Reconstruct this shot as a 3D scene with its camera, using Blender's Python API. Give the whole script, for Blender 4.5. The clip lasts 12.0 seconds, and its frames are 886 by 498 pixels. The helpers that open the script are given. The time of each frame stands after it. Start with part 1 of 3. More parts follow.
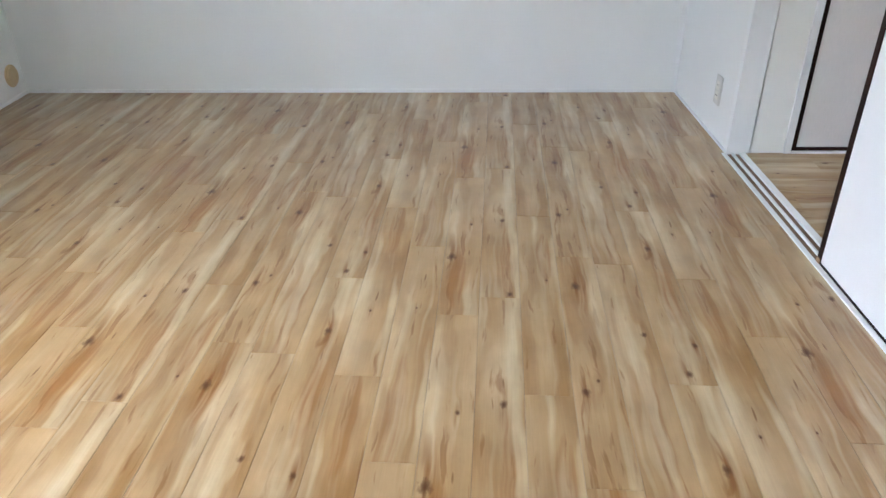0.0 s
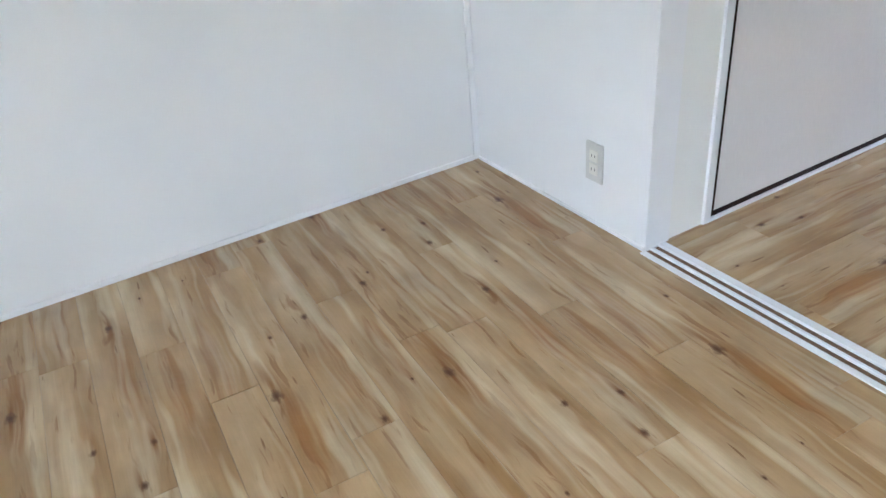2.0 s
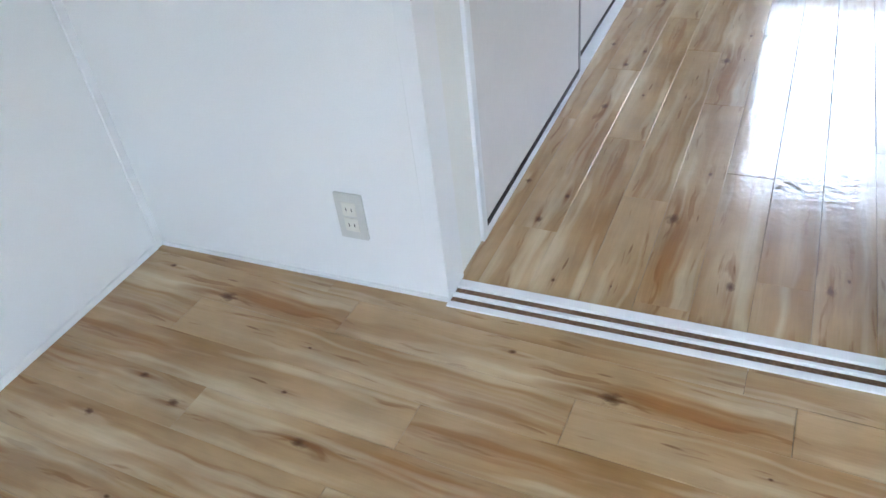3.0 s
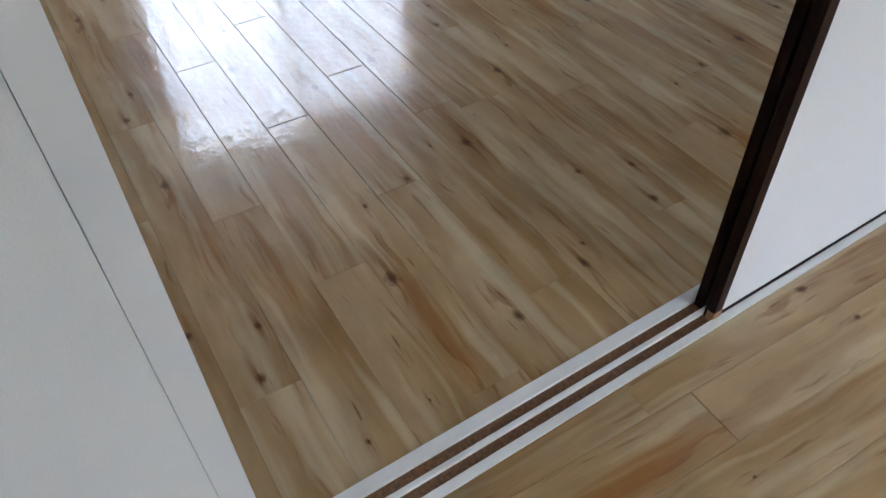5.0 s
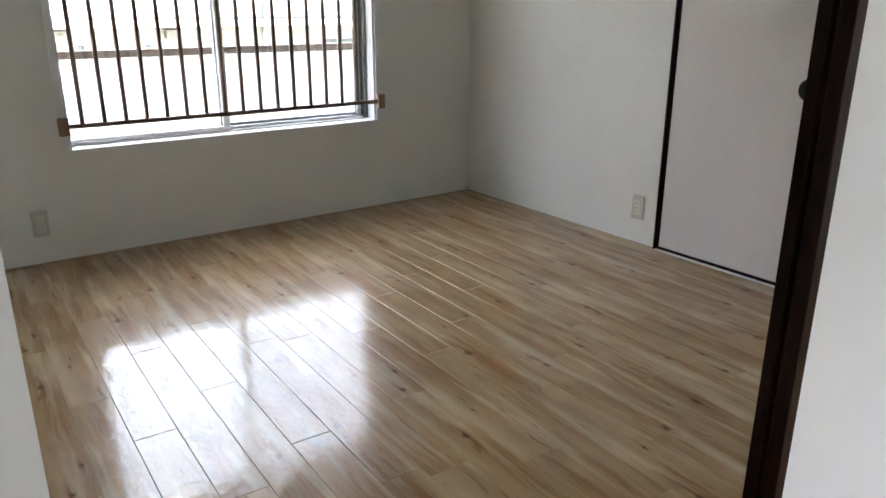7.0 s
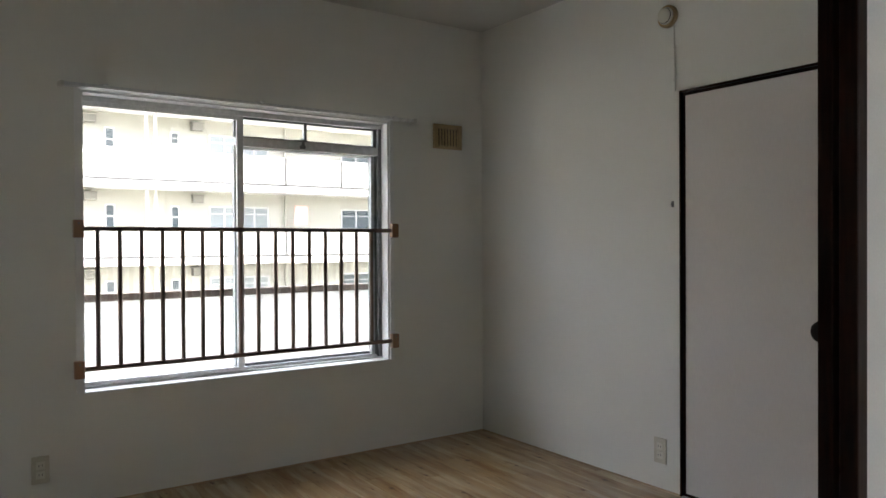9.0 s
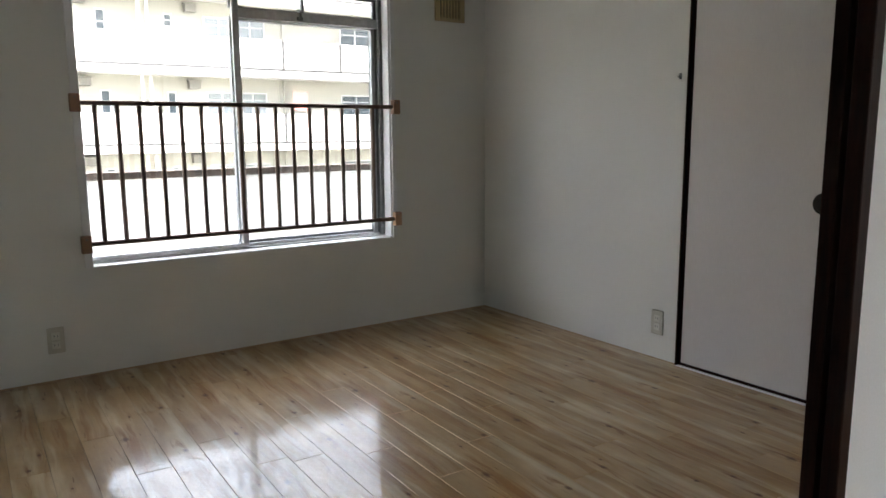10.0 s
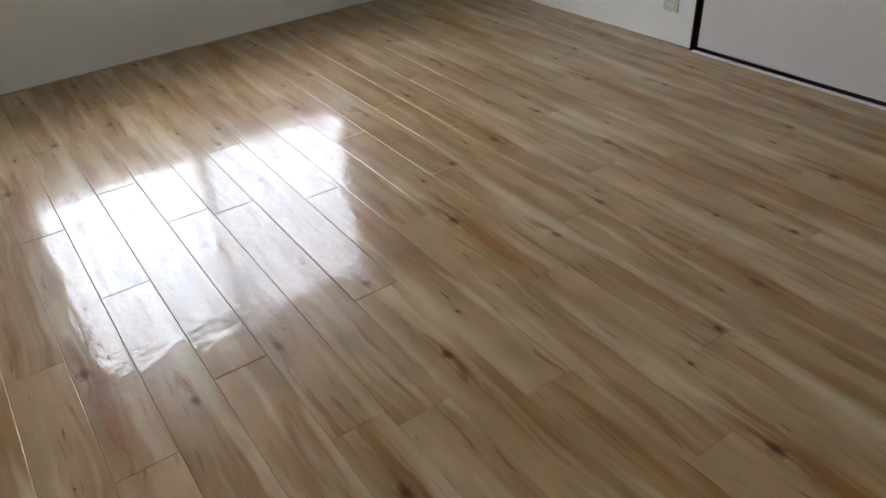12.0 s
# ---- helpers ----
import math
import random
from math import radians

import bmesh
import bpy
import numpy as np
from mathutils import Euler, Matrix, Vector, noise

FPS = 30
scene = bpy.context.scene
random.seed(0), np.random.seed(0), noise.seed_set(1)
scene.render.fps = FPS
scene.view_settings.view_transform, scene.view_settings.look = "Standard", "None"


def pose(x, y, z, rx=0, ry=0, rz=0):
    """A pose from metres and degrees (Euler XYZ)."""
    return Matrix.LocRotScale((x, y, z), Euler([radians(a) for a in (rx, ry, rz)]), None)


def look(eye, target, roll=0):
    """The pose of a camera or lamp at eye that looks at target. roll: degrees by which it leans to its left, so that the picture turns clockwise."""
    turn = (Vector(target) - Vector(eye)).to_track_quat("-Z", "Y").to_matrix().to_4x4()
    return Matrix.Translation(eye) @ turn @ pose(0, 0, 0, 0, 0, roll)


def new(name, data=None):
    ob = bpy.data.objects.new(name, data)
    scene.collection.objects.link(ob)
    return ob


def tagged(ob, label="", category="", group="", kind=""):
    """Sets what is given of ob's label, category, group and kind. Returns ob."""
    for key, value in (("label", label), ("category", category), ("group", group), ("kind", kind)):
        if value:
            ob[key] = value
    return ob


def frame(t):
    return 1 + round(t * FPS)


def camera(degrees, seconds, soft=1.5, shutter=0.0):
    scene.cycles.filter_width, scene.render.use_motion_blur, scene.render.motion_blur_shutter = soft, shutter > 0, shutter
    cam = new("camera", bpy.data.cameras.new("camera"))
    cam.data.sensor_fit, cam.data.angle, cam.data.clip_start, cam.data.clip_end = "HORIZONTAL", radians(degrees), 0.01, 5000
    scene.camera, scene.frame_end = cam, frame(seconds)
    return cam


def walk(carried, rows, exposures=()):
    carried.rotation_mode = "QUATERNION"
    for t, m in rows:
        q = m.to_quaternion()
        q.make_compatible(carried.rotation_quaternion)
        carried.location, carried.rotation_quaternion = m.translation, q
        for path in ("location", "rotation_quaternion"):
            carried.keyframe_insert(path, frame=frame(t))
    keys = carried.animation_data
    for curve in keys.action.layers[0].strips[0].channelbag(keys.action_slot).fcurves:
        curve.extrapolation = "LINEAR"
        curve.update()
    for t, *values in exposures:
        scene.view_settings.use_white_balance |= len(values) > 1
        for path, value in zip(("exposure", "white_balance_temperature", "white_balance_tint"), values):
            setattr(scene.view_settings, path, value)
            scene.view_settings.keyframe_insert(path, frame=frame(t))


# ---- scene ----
cam = camera(62.3, 12.0)
PATH = [
    (0, (-1.087, -3.664, 1.127), (-1.14, -1.918, 0.152), -0.6),
    (0.5, (-1.182, -3.329, 1.117), (-1.056, -1.574, 0.167), -1.2),
    (1, (-1.282, -2.929, 1.136), (-0.968, -1.212, 0.161), -2.0),
    (1.5, (-1.34, -2.514, 1.128), (-0.79, -0.865, 0.139), -4.9),
    (2, (-1.323, -2.083, 1.12), (-0.512, -0.579, 0.08), -5.8),
    (2.5, (-1.258, -1.729, 1.099), (-0.091, -0.553, -0.021), -7.1),
    (3, (-1.125, -1.411, 1.101), (0.289, -0.682, -0.11), -7.5),
    (3.5, (-0.958, -1.157, 1.116), (0.538, -0.901, -0.186), -8.4),
    (3.7, (-0.897, -1.051, 1.114), (0.604, -1.042, -0.209), -6.9),
    (5.3, (-0.474, -0.817, 1.101), (0.699, -1.636, -0.296), -0.1),
    (5.5, (-0.473, -0.816, 1.101), (0.7, -1.694, -0.26), 1.2),
    (6, (-0.465, -0.809, 1.126), (0.857, -1.777, -0.021), 0.1),
    (6.5, (-0.458, -0.808, 1.138), (0.973, -1.878, 0.24), 0.4),
    (7, (-0.453, -0.81, 1.133), (1.084, -1.925, 0.504), 0.1),
    (7.5, (-0.45, -0.814, 1.135), (1.151, -1.953, 0.761), -0.6),
    (7.7, (-0.444, -0.83, 1.16), (1.172, -1.966, 0.849), -0.5),
    (9.3, (-0.442, -0.828, 1.18), (1.2, -1.971, 1.179), -0.3),
    (9.5, (-0.443, -0.825, 1.165), (1.198, -1.966, 1.108), -0.5),
    (10, (-0.442, -0.826, 1.117), (1.184, -1.947, 0.799), -0.4),
    (10.5, (-0.42, -0.825, 1.108), (1.165, -1.908, 0.545), -0.0),
    (11, (-0.38, -0.852, 1.089), (1.147, -1.893, 0.323), -0.3),
    (11.5, (-0.205, -1.027, 1.055), (1.248, -2.025, 0.111), -0.1),
    (12, (0.019, -1.271, 1.039), (1.374, -2.203, -0.099), -3.6),
]
STOPS = [(0, 5.74, 5850, 9), (1, 5.95, 5800, 9), (2.5, 5.95, 5600, 7), (3, 5.93, 5500, 7), (3.5, 5.45, 5750, 7), (5.4, 5.18, 6000, 8), (6.5, 5.42, 6200, 8),
         (7.5, 5.02, 6450, 8), (9.3, 4.53, 6500, 8), (9.6, 4.53, 6500, 8), (10.5, 4.78, 6450, 8), (11, 4.80, 6400, 8), (11.5, 5.10, 6550, 9), (12, 5.35, 6450, 8)]
walk(cam, [(t, look(eye, target, roll)) for t, eye, target, roll in PATH], STOPS)

# ---- light ----
def sky_world():
    w = bpy.data.worlds.new("overcast_sky")
    scene.world = w
    w.use_nodes = True
    nt = w.node_tree
    sky = nt.nodes.new("ShaderNodeTexSky")
    sky.sky_type = "NISHITA"
    sky.sun_disc = False
    sky.sun_elevation = radians(80)
    sky.sun_rotation = radians(-90)
    sky.air_density, sky.dust_density, sky.ozone_density = 1.0, 10.0, 0.5
    grey = nt.nodes.new("ShaderNodeHueSaturation")
    grey.inputs["Saturation"].default_value = 0.52
    nt.links.new(sky.outputs[0], grey.inputs["Color"])
    nt.links.new(grey.outputs[0], nt.nodes["Background"].inputs[0])
    nt.nodes["Background"].inputs[1].default_value = 0.15


sky_world()
sun = bpy.data.lights.new("sun", "SUN")
sun.energy, sun.angle, sun.color = 1.5, radians(25), (1.0, 0.96, 0.9)
new("sun", sun).matrix_basis = look((-3.5, 0, 20), (0, 0, 0))
# Fill lamp added in the unseen west opening in place of sky light.
day = bpy.data.lights.new("west_fill_light", "AREA")
day.shape, day.size, day.size_y = "RECTANGLE", 1.15, 0.95
day.energy, day.color = 0.38, (0.74, 0.87, 1.0)
new("west_fill_light", day).matrix_basis = look((-3.40, -2.80, 1.30), (0, -2.80, 1.10))


# ---- materials ----
class Mat:
    """A node material with a Principled shader and short ways to wire it."""

    def __init__(self, name, rough=0.5, metal=0.0, colour=None):
        self.m = bpy.data.materials.new(name)
        self.m.use_nodes = True
        self.nt = self.m.node_tree
        self.b = self.nt.nodes["Principled BSDF"]
        self.b.inputs["Roughness"].default_value = rough
        self.b.inputs["Metallic"].default_value = metal
        if colour:
            self.b.inputs["Base Color"].default_value = (*colour, 1)

    def put(self, socket, v):
        if isinstance(v, bpy.types.NodeSocket):
            self.nt.links.new(v, socket)
        else:
            socket.default_value = v

    def node(self, kind, **inputs):
        n = self.nt.nodes.new(kind)
        for k, v in inputs.items():
            self.put(n.inputs[k], v)
        return n

    def math(self, op, a, b=0.0, clamp=False):
        n = self.nt.nodes.new("ShaderNodeMath")
        n.operation, n.use_clamp = op, clamp
        self.put(n.inputs[0], a)
        self.put(n.inputs[1], b)
        return n.outputs[0]

    def mix(self, f, a, b, blend="MIX"):
        n = self.nt.nodes.new("ShaderNodeMix")
        n.data_type, n.blend_type = "RGBA", blend
        self.put(n.inputs[0], f)
        for s, v in ((n.inputs[6], a), (n.inputs[7], b)):
            self.put(s, v if isinstance(v, bpy.types.NodeSocket) else (*v, 1))
        return n.outputs[2]

    def ramp(self, f, stops):
        n = self.nt.nodes.new("ShaderNodeValToRGB")
        els = n.color_ramp.elements
        while len(els) < len(stops):
            els.new(0.5)
        for e, (p, c) in zip(els, stops):
            e.position = p
            e.color = (*c, 1) if isinstance(c, tuple) else (c, c, c, 1)
        self.put(n.inputs[0], f)
        return n.outputs[0]

    def noise(self, vec, scale, detail=3.0, rough=0.55):
        n = self.node("ShaderNodeTexNoise", Scale=scale, Detail=detail, Roughness=rough)
        self.put(n.inputs["Vector"], vec)
        return n.outputs[0]

    def coords(self, kind="Object"):
        return self.nt.nodes.new("ShaderNodeTexCoord").outputs[kind]

    def xyz(self, x, y, z):
        n = self.nt.nodes.new("ShaderNodeCombineXYZ")
        for s, v in zip(n.inputs, (x, y, z)):
            self.put(s, v)
        return n.outputs[0]

    def split(self, vec):
        n = self.nt.nodes.new("ShaderNodeSeparateXYZ")
        self.put(n.inputs[0], vec)
        return n.outputs

    def random(self):
        return self.nt.nodes.new("ShaderNodeObjectInfo").outputs["Random"]

    def bump(self, height, strength, distance):
        n = self.node("ShaderNodeBump", Strength=strength, Distance=distance)
        self.put(n.inputs["Height"], height)
        self.put(self.b.inputs["Normal"], n.outputs[0])

    def colour(self, v):
        self.put(self.b.inputs["Base Color"], v)

    def rough(self, v):
        self.put(self.b.inputs["Roughness"], v)


def board_material():
    """Embossed vinyl boards printed as maple. Each board's own properties say which of the eight prints it
    carries, where that print has its knots (along, across, size) and its brown heartwood (along, across, half length)."""
    k = Mat("varnished_maple_boards", 0.1)

    def own(name):
        n = k.nt.nodes.new("ShaderNodeAttribute")
        n.attribute_type, n.attribute_name = "OBJECT", name
        return n

    r = k.math("MULTIPLY", own("print").outputs["Fac"], 0.1237)
    px, py, z = k.split(k.coords())
    x = k.math("ADD", px, k.math("MULTIPLY", r, 83.0))
    y = k.math("ADD", py, k.math("MULTIPLY", r, 41.0))
    warp = k.noise(k.xyz(k.math("MULTIPLY", x, 3.0), k.math("MULTIPLY", y, 6.0), 0.3), 1.0, 2.0)
    ragged = k.noise(k.xyz(k.math("MULTIPLY", x, 60.0), k.math("MULTIPLY", y, 130.0), 2.0), 1.0, 2.0)

    def spot(name):
        """Dark core and streaked halo of one knot."""
        kx, ky, size = k.split(own(name).outputs["Vector"])
        dx, dy = k.math("SUBTRACT", px, kx), k.math("SUBTRACT", py, ky)
        far = k.math("SQRT", k.math("ADD", k.math("POWER", k.math("MULTIPLY", dx, 0.62), 2.0), k.math("POWER", dy, 2.0)))
        rim = k.math("MULTIPLY", k.math("ADD", size, 1e-5), k.math("ADD", 0.15, k.math("MULTIPLY", ragged, 1.6)))
        core = k.math("SUBTRACT", 1.0, k.math("DIVIDE", far, rim), clamp=True)
        wide = k.math("SQRT", k.math("ADD", k.math("POWER", k.math("MULTIPLY", dx, 0.2), 2.0), k.math("POWER", dy, 2.0)))
        halo = k.math("SUBTRACT", 1.0, k.math("DIVIDE", wide, k.math("ADD", k.math("MULTIPLY", size, 1.8), 1e-5)), clamp=True)
        return core, halo

    cores, halos = zip(*(spot(n) for n in ("knot_a", "knot_b", "knot_c")))
    core = k.math("MAXIMUM", k.math("MAXIMUM", cores[0], cores[1]), cores[2])
    halo = k.math("MAXIMUM", k.math("MAXIMUM", halos[0], halos[1]), halos[2])
    # broad streaks that run with the board and bend round the knots
    v = k.math("ADD", k.math("MULTIPLY", y, 14.0), k.math("ADD", k.math("MULTIPLY", halo, 0.25), k.math("MULTIPLY", warp, 0.9)))
    broad = k.noise(k.xyz(k.math("MULTIPLY", x, 2.0), k.math("MULTIPLY", v, 0.78), k.math("MULTIPLY", r, 19.0)), 1.0, 1.8, 0.45)
    col = k.ramp(broad, [(0.27, (0.330, 0.204, 0.098)), (0.42, (0.418, 0.286, 0.156)), (0.56, (0.458, 0.328, 0.192)), (0.72, (0.540, 0.418, 0.270))])
    # soft brown bands anywhere, and the print's own heartwood
    red = k.noise(k.xyz(k.math("MULTIPLY", x, 2.1), k.math("MULTIPLY", v, 1.15), k.math("ADD", 7.0, k.math("MULTIPLY", r, 23.0))), 1.0, 2.2, 0.5)
    col = k.mix(k.math("MULTIPLY", k.ramp(red, [(0.54, 0.0), (0.60, 0.6), (0.74, 1.0)]), 0.46), col, (0.268, 0.143, 0.058))
    hx, hy, half = k.split(own("heart").outputs["Vector"])
    edge = k.math("ADD", k.math("MULTIPLY", k.math("SUBTRACT", warp, 0.5), 0.045), k.math("SUBTRACT", py, hy))
    hd = k.math("ADD", k.math("POWER", k.math("DIVIDE", k.math("SUBTRACT", px, hx), k.math("ADD", half, 1e-4)), 2.0), k.math("POWER", k.math("DIVIDE", edge, 0.024), 2.0))
    heart = k.math("SUBTRACT", 1.0, hd, clamp=True)
    lines = k.noise(k.xyz(k.math("MULTIPLY", x, 2.2), k.math("MULTIPLY", v, 5.0), k.math("ADD", 21.0, r)), 1.0, 2.0, 0.5)
    heart = k.math("MULTIPLY", k.ramp(heart, [(0.0, 0.0), (0.35, 0.8), (1.0, 1.0)]), k.ramp(lines, [(0.36, 0.15), (0.58, 1.0)]))
    col = k.mix(k.math("MULTIPLY", heart, 0.62), col, (0.270, 0.122, 0.046))
    vein = k.noise(k.xyz(k.math("MULTIPLY", x, 5.0), k.math("MULTIPLY", v, 3.6), k.math("ADD", 11.0, k.math("MULTIPLY", r, 17.0))), 1.0, 3.0, 0.55)
    col = k.mix(k.math("MULTIPLY", k.ramp(vein, [(0.61, 0.0), (0.68, 1.0)]), 0.55), col, (0.21, 0.095, 0.036))
    pale = k.noise(k.xyz(k.math("MULTIPLY", x, 1.7), k.math("MULTIPLY", v, 1.7), k.math("ADD", 3.0, k.math("MULTIPLY", r, 31.0))), 1.0, 2.0, 0.5)
    col = k.mix(k.math("MULTIPLY", k.ramp(pale, [(0.53, 0.0), (0.68, 1.0)]), 0.46), col, (0.66, 0.56, 0.39))
    cloud = k.noise(k.xyz(k.math("MULTIPLY", x, 7.0), k.math("MULTIPLY", y, 13.0), k.math("ADD", 5.0, k.math("MULTIPLY", r, 13.0))), 1.0, 3.0, 0.55)
    col = k.mix(1.0, col, k.ramp(cloud, [(0.32, 0.88), (0.66, 1.07)]), "MULTIPLY")
    fine = k.noise(k.xyz(k.math("MULTIPLY", x, 9.0), k.math("MULTIPLY", y, 260.0), r), 1.0, 3.0, 0.6)
    col = k.mix(1.0, col, k.ramp(fine, [(0.3, 0.94), (0.7, 1.04)]), "MULTIPLY")
    # short dark flecks
    fleck = k.noise(k.xyz(k.math("MULTIPLY", x, 9.0), k.math("MULTIPLY", y, 70.0), 4.0), 1.0, 1.0, 0.4)
    col = k.mix(k.math("MULTIPLY", k.ramp(fleck, [(0.74, 0.0), (0.80, 1.0)]), 0.7), col, (0.15, 0.07, 0.026))
    streak = k.noise(k.xyz(k.math("MULTIPLY", x, 5.0), k.math("MULTIPLY", y, 60.0), 9.0), 1.0, 2.0)
    col = k.mix(k.math("MULTIPLY", halo, k.ramp(streak, [(0.40, 0.0), (0.62, 1.0)])), col, (0.20, 0.085, 0.028))
    col = k.mix(k.ramp(core, [(0.0, 0.0), (0.6, 0.75), (1.0, 1.0)]), col, (0.085, 0.034, 0.013))
    tone = k.math("ADD", 0.90, k.math("MULTIPLY", k.math("FRACT", k.math("MULTIPLY", r, 7.31)), 0.08))
    hsv = k.node("ShaderNodeHueSaturation", Saturation=1.13, Value=tone, Color=col)
    k.colour(hsv.outputs[0])
    # the wear layer lies in small ripples, and over the uneven screed in long ones
    wx, wy, wz = k.split(k.nt.nodes.new("ShaderNodeNewGeometry").outputs["Position"])
    ripple = k.noise(k.xyz(k.math("MULTIPLY", wx, 42.0), k.math("MULTIPLY", wy, 42.0), 0.0), 1.0, 2.0, 0.5)
    swell = k.noise(k.xyz(k.math("MULTIPLY", wx, 7.0), k.math("MULTIPLY", wy, 7.0), 3.0), 1.0, 1.0)
    k.rough(0.32)
    k.put(k.b.inputs["Coat Weight"], 0.70)
    k.put(k.b.inputs["Coat IOR"], 1.47)
    k.put(k.b.inputs["Coat Roughness"], k.ramp(cloud, [(0.3, 0.065), (0.7, 0.095)]))
    k.bump(k.math("ADD", k.math("MULTIPLY", ripple, 1.2), k.math("MULTIPLY", swell, 3.0)), 0.6, 0.001)
    k.put(k.b.inputs["Coat Normal"], k.b.inputs["Normal"].links[0].from_socket)
    k.put(k.b.inputs["Specular IOR Level"], 0.20)
    return k.m


def plaster(name, tint, grain=420.0, dirt=0.05):
    """White embossed wallpaper with faint clouds of wear."""
    k = Mat(name, 0.75)
    c = k.coords()
    big = k.noise(c, 1.3, 4.0)
    small = k.noise(c, grain, 2.0)
    col = k.mix(k.ramp(big, [(0.3, 0.0), (0.75, 1.0)]), tint, tuple(v * (1 - dirt) for v in tint))
    col = k.mix(1.0, col, k.ramp(small, [(0.3, 0.96), (0.7, 1.02)]), "MULTIPLY")
    k.colour(col)
    k.bump(small, 0.25, 0.0008)
    return k.m


def paint(name, tint, rough=0.38):
    """Brush paint on planed timber."""
    k = Mat(name, rough)
    c = k.coords()
    n = k.noise(c, 2.5, 4.0)
    brush = k.noise(c, 90.0, 3.0)
    k.colour(k.mix(k.ramp(n, [(0.3, 0.0), (0.75, 1.0)]), tint, tuple(v * 0.93 for v in tint)))
    k.rough(k.ramp(brush, [(0.3, rough - 0.06), (0.7, rough + 0.1)]))
    k.bump(brush, 0.15, 0.0006)
    return k.m


def stained(name, dark, light, rough=0.3, gloss=0.5):
    """Stained timber with grain along its length (z)."""
    k = Mat(name, rough)
    x, y, z = k.split(k.coords())
    n = k.noise(k.xyz(k.math("MULTIPLY", x, 140.0), k.math("MULTIPLY", y, 140.0), k.math("MULTIPLY", z, 9.0)), 1.0, 2.0)
    wear = k.noise(k.coords(), 6.0, 3.0)
    k.colour(k.mix(k.ramp(n, [(0.3, 0.0), (0.7, 1.0)]), dark, light))
    k.rough(k.ramp(wear, [(0.3, rough - 0.08), (0.7, rough + 0.15)]))
    k.bump(n, 0.2, 0.0006)
    k.put(k.b.inputs["Specular IOR Level"], gloss)
    return k.m


def sliding_paper():
    """Slightly warm paper of the sliding screens, with fine fibres."""
    k = Mat("screen_paper", 0.7)
    x, y, z = k.split(k.coords())
    fib = k.noise(k.xyz(k.math("MULTIPLY", x, 420.0), y, k.math("MULTIPLY", z, 26.0)), 1.0, 3.0)
    big = k.noise(k.coords(), 1.6, 4.0)
    col = k.mix(k.ramp(big, [(0.3, 0.0), (0.75, 1.0)]), (0.70, 0.665, 0.64), (0.66, 0.625, 0.60))
    k.colour(k.mix(1.0, col, k.ramp(fib, [(0.3, 0.95), (0.7, 1.03)]), "MULTIPLY"))
    k.bump(fib, 0.12, 0.0005)
    return k.m


def metal(name, tint, rough, metallic=1.0):
    k = Mat(name, rough, metallic)
    n = k.noise(k.coords(), 35.0, 4.0)
    k.colour(k.mix(k.ramp(n, [(0.35, 0.0), (0.7, 1.0)]), tint, tuple(v * 0.82 for v in tint)))
    k.rough(k.ramp(n, [(0.3, rough), (0.7, rough + 0.15)]))
    return k.m


def plastic(name, tint, rough=0.42):
    k = Mat(name, rough)
    n = k.noise(k.coords(), 20.0, 4.0)
    k.colour(k.mix(k.ramp(n, [(0.35, 0.0), (0.75, 1.0)]), tint, tuple(v * 0.9 for v in tint)))
    k.bump(k.noise(k.coords(), 600.0, 2.0), 0.1, 0.0003)
    return k.m


def see_through(name, share, tint, glossy):
    """A pane or a mesh: light passes straight through the given share of it."""
    m = bpy.data.materials.new(name)
    m.use_nodes = True
    nt = m.node_tree
    nt.nodes.clear()
    out, mx, tr = (nt.nodes.new("ShaderNode" + s) for s in ("OutputMaterial", "MixShader", "BsdfTransparent"))
    other = nt.nodes.new("ShaderNodeBsdfGlossy" if glossy else "ShaderNodeBsdfDiffuse")
    other.inputs[0].default_value = (*tint, 1)
    if glossy:
        other.inputs["Roughness"].default_value = 0.03
    mx.inputs[0].default_value = 1 - share
    nt.links.new(tr.outputs[0], mx.inputs[1])
    nt.links.new(other.outputs[0], mx.inputs[2])
    nt.links.new(mx.outputs[0], out.inputs[0])
    return m


BOARDS = board_material()
WALL_A = plaster("white_wallpaper", (0.80, 0.80, 0.79))
WALL_B = plaster("off_white_wallpaper", (0.80, 0.795, 0.755))
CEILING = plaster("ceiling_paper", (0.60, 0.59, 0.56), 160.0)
WHITE = paint("white_gloss_paint", (0.80, 0.80, 0.80))
LACQUER = stained("dark_brown_lacquer", (0.009, 0.0024, 0.0012), (0.023, 0.0062, 0.0026), 0.40, 0.14)
# Dark lacquer with the window's grazing glare painted in as grey.
GLARE_LACQUER = stained("lacquer_with_window_glare", (0.16, 0.15, 0.15), (0.24, 0.225, 0.225), 0.35)
GROOVE = stained("worn_brown_groove", (0.13, 0.06, 0.028), (0.26, 0.13, 0.06), 0.45)
RAWEND = stained("bare_end_grain", (0.25, 0.14, 0.07), (0.36, 0.21, 0.11), 0.6)
PAPER = sliding_paper()
SCREEN = plaster("white_screen_paper", (0.79, 0.79, 0.80), 300.0, 0.03)
ALU = metal("dull_aluminium", (0.72, 0.73, 0.74), 0.4, 0.35)
ALU_DARK = metal("dark_aluminium", (0.25, 0.26, 0.27), 0.45)
RAIL = plastic("brown_coated_rail", (0.20, 0.125, 0.09), 0.35)
OLDRAIL = plastic("weathered_handrail", (0.09, 0.065, 0.05), 0.5)
BRACKET = plastic("tan_bracket_plastic", (0.30, 0.17, 0.10), 0.4)
IVORY = plastic("ivory_plastic", (0.60, 0.57, 0.48))
